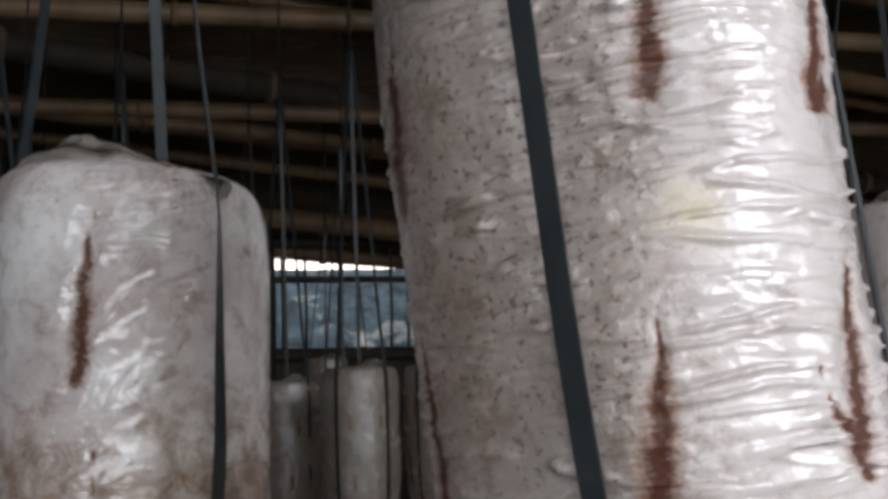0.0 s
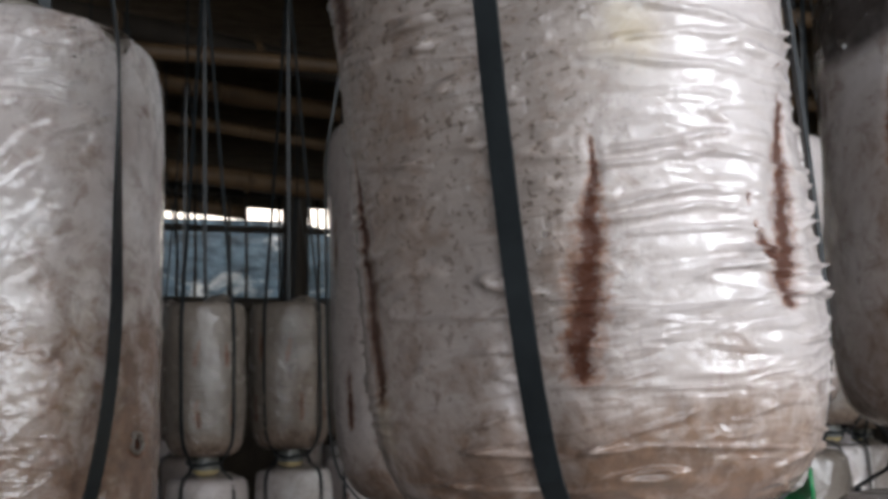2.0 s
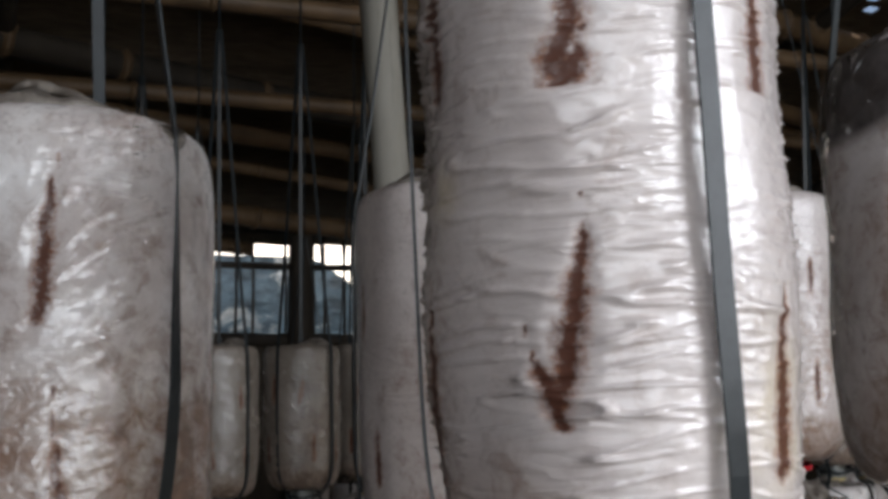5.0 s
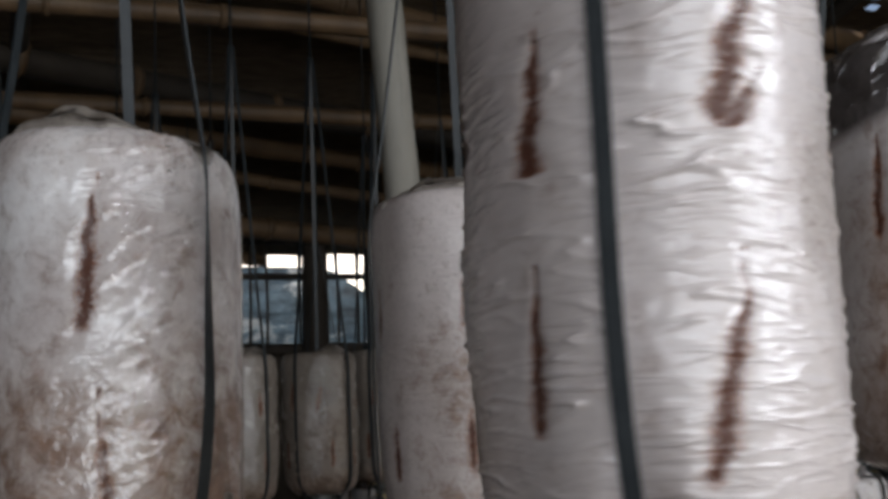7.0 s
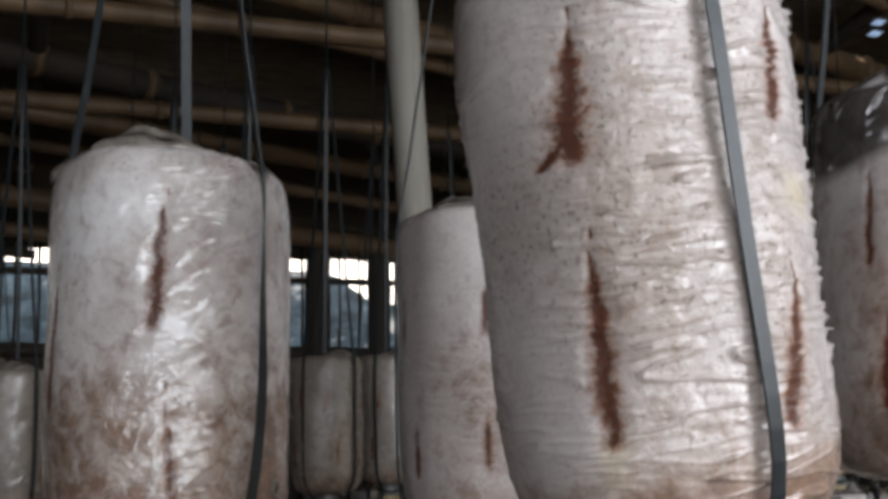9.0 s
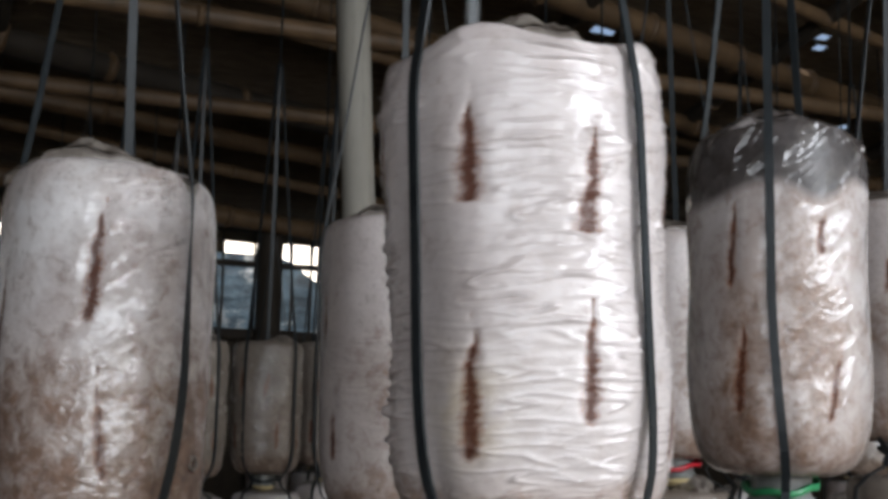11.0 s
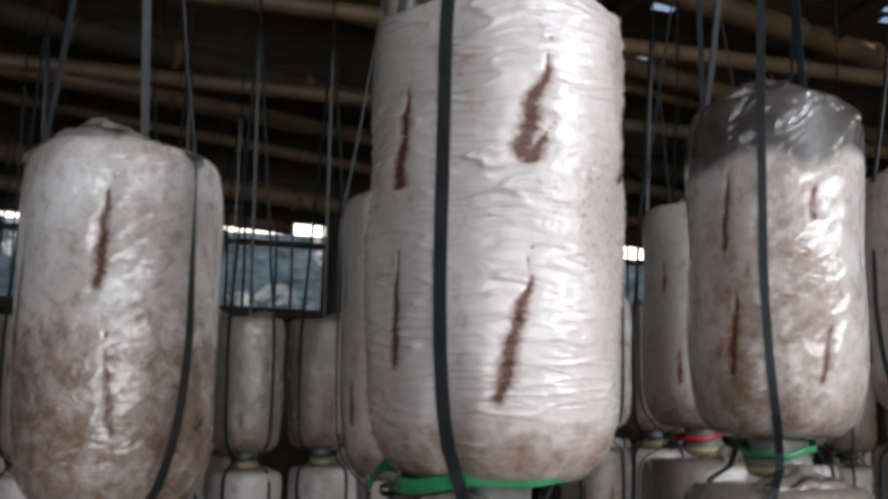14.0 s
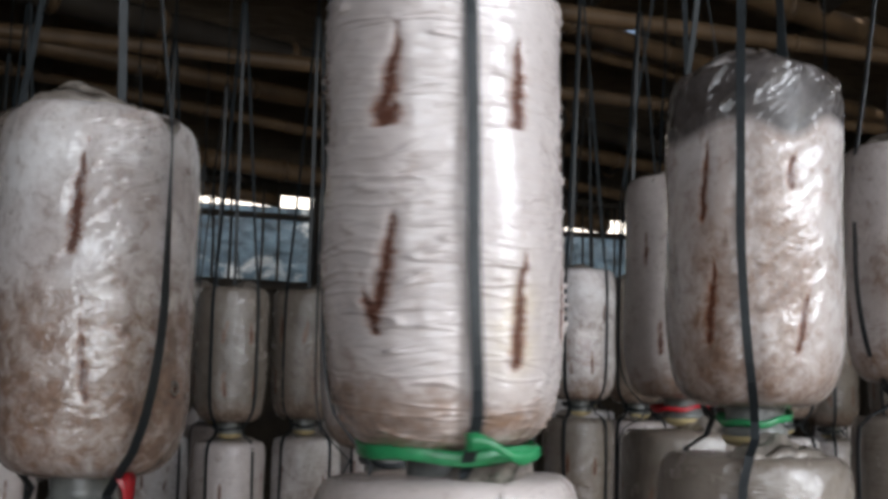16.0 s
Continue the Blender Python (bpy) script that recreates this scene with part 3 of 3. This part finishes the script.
# upright pole in the second aisle, leaning a little
bamboo([(-0.022, 1.98, 0), (-0.178, 1.98, 2.72)], 0.031, "support_pole", POST, "smooth grey leaning support pole", 7.7, Matrix.Identity(4), "pole")


# ---- bags: large ones ----
def bell(x, c, w):
    return math.exp(-((x - c) / w) ** 2)


def ang(a, b):
    return (a - b + 180) % 360 - 180


def fields_spun(d, f):
    low = min(1.0, max(0.0, (0.17 - f) * 9))
    brown = 0.38 * low + 0.26 * bell(ang(d, 224), 0, 40) * min(1.0, max(0.0, (0.27 - f) * 8)) + 0.2 * bell(ang(d, 160), 0, 24) * max(0.0, 1 - f / 0.3)
    brown += 0.22 * bell(ang(d, 140), 0, 26) * bell(f, 0.45, 0.5) + 0.15 * bell(ang(d, 196), 0, 22) * bell(f, 0.42, 0.3)
    speck = 1.0 * bell(ang(d, 150), 0, 42) * bell(f, 0.60, 0.48) + 0.9 * bell(ang(d, 190), 0, 17) * bell(f, 0.6, 0.42) + 0.7 * bell(ang(d, 92), 0, 22) * bell(f, 0.55, 0.12) + 0.35 * bell(ang(d, 305), 0, 16) * bell(f, 0.3, 0.2) + 0.05
    cr = 0.45 + 0.9 * bell(ang(d, 158), 0, 34) + 0.6 * bell(ang(d, 205), 0, 35) + 0.7 * bell(ang(d, 262), 0, 34) + 0.6 * bell(ang(d, 15), 0, 40)
    return brown, min(1, speck), 0.0, min(1.3, cr)


SPUN_SLITS = [(3, 0.132, 0.178, 7, 0.0040), (0, 0.050, 0.098, 3, 0.0036),
              (64, 0.140, 0.188, 11, 0.0042), (58, 0.034, 0.098, 13, 0.0038),
              (126, 0.137, 0.188, 5, 0.0064), (120, 0.137, 0.152, 14, 0.0040), (126, 0.037, 0.108, 1, 0.0042),
              (210, 0.150, 0.196, 2, 0.0040), (197, 0.038, 0.094, 8, 0.0046),
              (255, 0.146, 0.190, 7, 0.0040), (251, 0.056, 0.110, 8, 0.0042), (244, 0.052, 0.076, -8, 0.0030),
              (310, 0.146, 0.190, 2, 0.0040), (309, 0.036, 0.092, 4, 0.0040),
              (66, 0.139, 0.153, 8, 0.0046), (2, 0.131, 0.143, 4, 0.0058), (254, 0.145, 0.157, 5, 0.0056), (310, 0.145, 0.156, 2, 0.0052)]
SPIN_STRETCH, SPIN_AXIS = 0.07, radians(82)   # wider across than through
SPUN_H = 0.218
spun_body = bag_mesh(PALE, SPUN_H, 0.0612, 240, 330, 3.7, SPUN_SLITS, fields_spun, SPIN_STRETCH, SPIN_AXIS, 0.0036, 0.0014, 0.0, (30, 180, 288), [(211, 0.122, 8, 0.010), (126, 0.036, 6, 0.010), (308, 0.055, 14, 0.02)], [(133, 0.006, 22), (315, 0.010, 24), (62, 0.012, 30), (245, 0.006, 20)], 0.11)
spun_bag = make_bag(pose(0, 0.585, 1.482), "white mycelium grow bag with rust-brown slits, slowly turning", spun_body, fold_mesh(FOLD, 0.057, 2.0, 0.020), SPUN_H)
spun_hanger = make_hanger(pose(0, 0.585, 1.482), [(28, 4), (180, 3), (287, 3)], 0.62, 2, ring_mesh(0.042, GREEN, 1.0, 0.0037), tail_mesh(GREEN, 0.043, 285, 0.036, 0.0, 1.0), SPUN_H, 0.0612, 0.0060, SPIN_STRETCH, SPIN_AXIS, 0.002)


def fields_mottled(d, f):
    brown = 0.12 + 0.30 * min(1.0, max(0.0, (0.62 - f) * 3.2)) + 0.10 * bell(f, 0.40, 0.07) + 0.12 * bell(f, 0.2, 0.06) + 0.15 * bell(ang(d, 70), 0, 22) * min(1, max(0, (0.5 - f) * 5))
    return brown, 0.06 + 0.35 * bell(f, 0.95, 0.05), 0.0, 0.12 + 1.1 * bell(ang(d, 36), 0, 24) * min(1.0, max(0.0, (f - 0.5) * 5)) + 0.35 * bell(f, 0.12, 0.12)


STILL_H = 0.220
still_body = bag_mesh(MOTTLED, STILL_H, R, 150, 170, 9.1, [(8, 0.128, 0.193, 5, 0.0038), (14, 0.045, 0.100, -4, 0.0024), (308, 0.09, 0.16, 4, 0.003), (72, 0.048, 0.060, 0, 0.0042)], fields_mottled, 0.02, 0.5, 0.0034, 0.0013, -0.45, (50, 256, 186), (), [(330, 0.004, 40), (120, -0.003, 40)], 0.21)
still_bag = make_bag(pose(-0.2126, 0.737, 1.460), "white and brown mottled grow bag with one rusty slit", still_body, fold_mesh(FOLD, 0.060, 5.0, 0.016), STILL_H)
vent = part("vent_rim", mesh_of("vent_rim", *tube([(0.0032 * math.cos(k * math.pi / 6), 0.0008 * math.sin(k * 2.0), 0.0040 * math.sin(k * math.pi / 6)) for k in range(13)], [0.0009 + 0.0003 * math.sin(k * 1.9) for k in range(13)], 6), FOLD), still_bag, "torn glossy rim of a small vent")
vent.location, vent.rotation_euler = (0.0622 * math.sin(radians(70)), -0.0622 * math.cos(radians(70)), 0.054), (0, 0, radians(70))
make_hanger(pose(-0.2126, 0.737, 1.460), [(56, -16, -58), (256, 0), (186, 0)], 0.58, 5, ring_mesh(0.026, STRAP, 2.0), tail_mesh(RED, 0.034, 48, 0.034, 0.92, 0.5, 0.0058), STILL_H, ring_z=0.003)


def fields_capped(d, f):
    edge = 0.80 + 0.05 * math.sin(math.radians(d) * 2 + 1) - 0.10 * bell(ang(d, 12), 0, 22)
    clear = min(1.0, max(0.0, (f - edge) * 25))
    brown = 0.13 + 0.40 * bell(ang(d, 6), 0, 22) * bell(f, 0.42, 0.26) + 0.34 * bell(ang(d, 322), 0, 20) * bell(f, 0.22, 0.25) + 0.24 * max(0, 1 - f / 0.2)
    return brown, 0.06, clear * 0.97, 0.14


CAP_H, CAP_R = 0.228, 0.0605
capped_body = bag_mesh(CAPPED, CAP_H, CAP_R, 150, 170, 15.3, [(318, 0.120, 0.175, 3, 0.0024), (322, 0.04, 0.10, 6, 0.0030), (12, 0.140, 0.170, 2, 0.0028), (20, 0.035, 0.085, 8, 0.0026)], fields_capped, 0.02, 0.0, 0.0036, 0.0006, 0.0, (345, 221, 143), (), [(10, 0.005, 40)], 0.20)
make_bag(pose(0.211, 0.838, 1.508), "brown and white grow bag with empty smoky plastic top", capped_body, fold_mesh(DARK_FOLD, 0.058, 8.0, 0.016), CAP_H)
make_hanger(pose(0.211, 0.838, 1.508), [(341, 7), (221, 0), (143, 0)], 0.60, 5, ring_mesh(0.024, GREEN, 0.6), None, CAP_H, CAP_R)


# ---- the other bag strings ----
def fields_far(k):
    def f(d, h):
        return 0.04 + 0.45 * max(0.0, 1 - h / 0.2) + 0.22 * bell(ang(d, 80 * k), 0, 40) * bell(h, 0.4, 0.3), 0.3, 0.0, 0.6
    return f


FAR_BODIES = []
for k in range(4):
    sl = [(60 * i + 12 * math.sin(i * 2 + k), 0.135, 0.185, 4, 0.0026) for i in range(6)] + [(60 * i + 12 * math.sin(i * 3 + k), 0.045, 0.10, -4, 0.0028) for i in range(6)]
    FAR_BODIES.append(bag_mesh((PALE, SHADED, MOTTLED, SHADED)[k], H, R, 64, 64, 20 + 3.3 * k, sl, fields_far(k), 0.02, k, 0.003, 0.0006))
FAR_FOLDS = [fold_mesh(FOLD, 0.058, 11.0 + k, 0.012) for k in range(2)]
FAR_LABELS = ("white mycelium grow bag with thin dark slits", "cream grow bag with brown base, coloured as in shade", "mottled white and brown grow bag", "beige grow bag coloured as in shade")


def bag_string(x, y, z, kind, turn, first=0, last=5, hook=0.6, straps=None, tie=None):
    """A string of bags one under another."""
    for k in range(first, last):
        q = (kind + k * 3) % 4
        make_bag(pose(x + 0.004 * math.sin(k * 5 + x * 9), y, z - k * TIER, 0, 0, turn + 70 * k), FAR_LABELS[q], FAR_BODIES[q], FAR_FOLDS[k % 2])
    if first == 0:
        make_hanger(pose(x, y, z), straps or (turn + 15, turn + 130, turn + 250), hook, last, tie)


# tiers under the three large bags
for k in range(1, 5):
    for x, y, z, q in ((-0.2126, 0.737, 1.460, 1), (0.211, 0.838, 1.508, 0)):
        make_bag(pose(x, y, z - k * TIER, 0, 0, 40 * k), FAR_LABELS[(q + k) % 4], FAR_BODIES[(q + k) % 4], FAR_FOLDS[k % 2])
under_bag = make_bag(pose(0, 0.585, 1.482 - TIER), FAR_LABELS[0], FAR_BODIES[0], FAR_FOLDS[0])

# second row
bag_string(-0.046, 1.005, 1.465, 0, 2, straps=(-76, 88, 180))
bag_string(0.234, 1.30, 1.508, 0, 20, straps=(70, -110, 160), tie=ring_mesh(0.03, RED, 1.0))
bag_string(0.447, 1.21, 1.528, 0, -30, straps=((-70, 18), 60, 170))
bag_string(-0.62, 1.35, 1.44, 1, 60)
bag_string(0.78, 1.35, 1.50, 3, 10)
# third row and the rows behind
THIRD = ((-1.55, 2.2, 1.48), (-1.28, 2.15, 1.47), (-1.02, 2.2, 1.49), (-0.80, 2.1, 1.47), (-0.60, 2.35, 1.48), (-0.415, 2.12, 1.485), (-0.295, 2.22, 1.49),
         (-0.195, 2.36, 1.50), (-0.02, 2.3, 1.47), (0.195, 2.2, 1.535), (0.315, 2.3, 1.53), (0.56, 2.2, 1.51), (0.80, 2.3, 1.5), (1.1, 2.2, 1.48))
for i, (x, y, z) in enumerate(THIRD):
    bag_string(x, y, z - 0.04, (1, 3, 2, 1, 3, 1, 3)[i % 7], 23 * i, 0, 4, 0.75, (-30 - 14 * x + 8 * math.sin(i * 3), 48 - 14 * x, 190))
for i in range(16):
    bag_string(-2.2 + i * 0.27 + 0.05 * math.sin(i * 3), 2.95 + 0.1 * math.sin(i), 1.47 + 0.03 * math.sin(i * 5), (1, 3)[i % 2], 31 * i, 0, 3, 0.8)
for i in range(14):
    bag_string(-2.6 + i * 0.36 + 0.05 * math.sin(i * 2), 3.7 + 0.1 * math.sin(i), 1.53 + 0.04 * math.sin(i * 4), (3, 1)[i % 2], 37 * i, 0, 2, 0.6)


# ---- what moves ----
SPIN = [
    (0.0, 163, 0.012, 0.589, 1.494, -5.3),
    (0.5, 163, 0.010, 0.587, 1.496, -4.4),
    (1.0, 164, 0.009, 0.589, 1.496, -4.5),
    (1.5, 165, 0.007, 0.588, 1.490, -2.7),
    (2.0, 158, 0.009, 0.592, 1.493, -4.2),
    (2.5, 155, 0.005, 0.594, 1.493, -4.1),
    (3.0, 152, 0.007, 0.589, 1.493, -4.1),
    (3.5, 144, 0.007, 0.580, 1.491, -4.3),
    (3.8, 139, -0.003, 0.582, 1.491, -2.2),
    (4.0, 131, -0.010, 0.593, 1.492, -1.6),
    (4.2, 115, -0.011, 0.595, 1.492, -1.0),
    (4.5, 102, -0.003, 0.600, 1.492, -2.0),
    (5.0, 93, 0.005, 0.592, 1.492, -1.3),
    (5.5, 62, 0.010, 0.590, 1.490, -0.8),
    (6.0, 26, 0.015, 0.587, 1.488, -0.2),
    (6.4, 0, 0.019, 0.581, 1.486, 0.3),
    (6.8, -33, 0.021, 0.581, 1.486, 0.5),
    (7.0, -46, 0.016, 0.585, 1.486, 0.2),
    (7.2, -66, 0.011, 0.586, 1.486, -1.0),
    (7.5, -80, 0.022, 0.579, 1.487, -3.6),
    (7.6, -85, 0.024, 0.577, 1.487, -4.1),
    (8.0, -110, 0.017, 0.599, 1.486, -3.8),
    (8.4, -138, 0.021, 0.591, 1.491, -4.0),
    (8.5, -141, 0.019, 0.584, 1.492, -4.0),
    (9.0, -154, 0.021, 0.583, 1.496, -5.2),
    (9.2, -147, 0.023, 0.576, 1.496, -5.0),
    (9.5, -145, 0.030, 0.602, 1.496, -5.3),
    (9.8, -116, 0.046, 0.576, 1.495, -2.7),
    (10.2, -82, 0.039, 0.580, 1.492, -2.4),
    (10.6, -36, 0.033, 0.584, 1.489, -2.2),
    (11.0, 22, 0.024, 0.587, 1.487, -2.1),
    (11.4, 83, 0.016, 0.588, 1.485, -2.2),
    (11.8, 147, 0.006, 0.585, 1.488, -3.3),
    (12.0, 173, 0.018, 0.589, 1.488, -4.6),
    (12.2, 200, 0.025, 0.577, 1.488, -4.8),
    (12.5, 238, 0.025, 0.588, 1.488, -3.8),
    (12.6, 250, 0.026, 0.604, 1.488, -3.3),
    (13.0, 298, 0.026, 0.589, 1.490, -2.3),
    (13.2, 312, 0.020, 0.588, 1.490, -0.2),
    (13.5, 317, 0.016, 0.582, 1.491, 0.5),
    (13.6, 319, 0.016, 0.584, 1.491, 0.5),
    (14.0, 311, 0.018, 0.576, 1.491, 0.3),
    (14.4, 279, 0.023, 0.590, 1.488, -1.4),
    (14.5, 264, 0.026, 0.606, 1.488, -1.8),
    (14.6, 248, 0.030, 0.620, 1.488, -2.9),
    (15.0, 205, 0.019, 0.584, 1.488, -4.3),
    (15.3, 176, 0.015, 0.592, 1.488, -4.3),
    (15.5, 155, 0.010, 0.612, 1.487, -4.0),
    (15.6, 144, 0.006, 0.614, 1.487, -3.5),
    (16.0, 86, 0.010, 0.592, 1.489, -1.6),
]


def motions():
    # the large bag with its straps turns about its string
    for thing, drop in ((spun_bag, 0.0), (spun_hanger, 0.0), (under_bag, TIER - 0.018)):
        walk(thing, [(t, pose(x, y, z, 0, lean, 0) @ pose(0, 0, -drop, 0, 0, turn)) for t, turn, x, y, z, lean in SPIN])


motions()
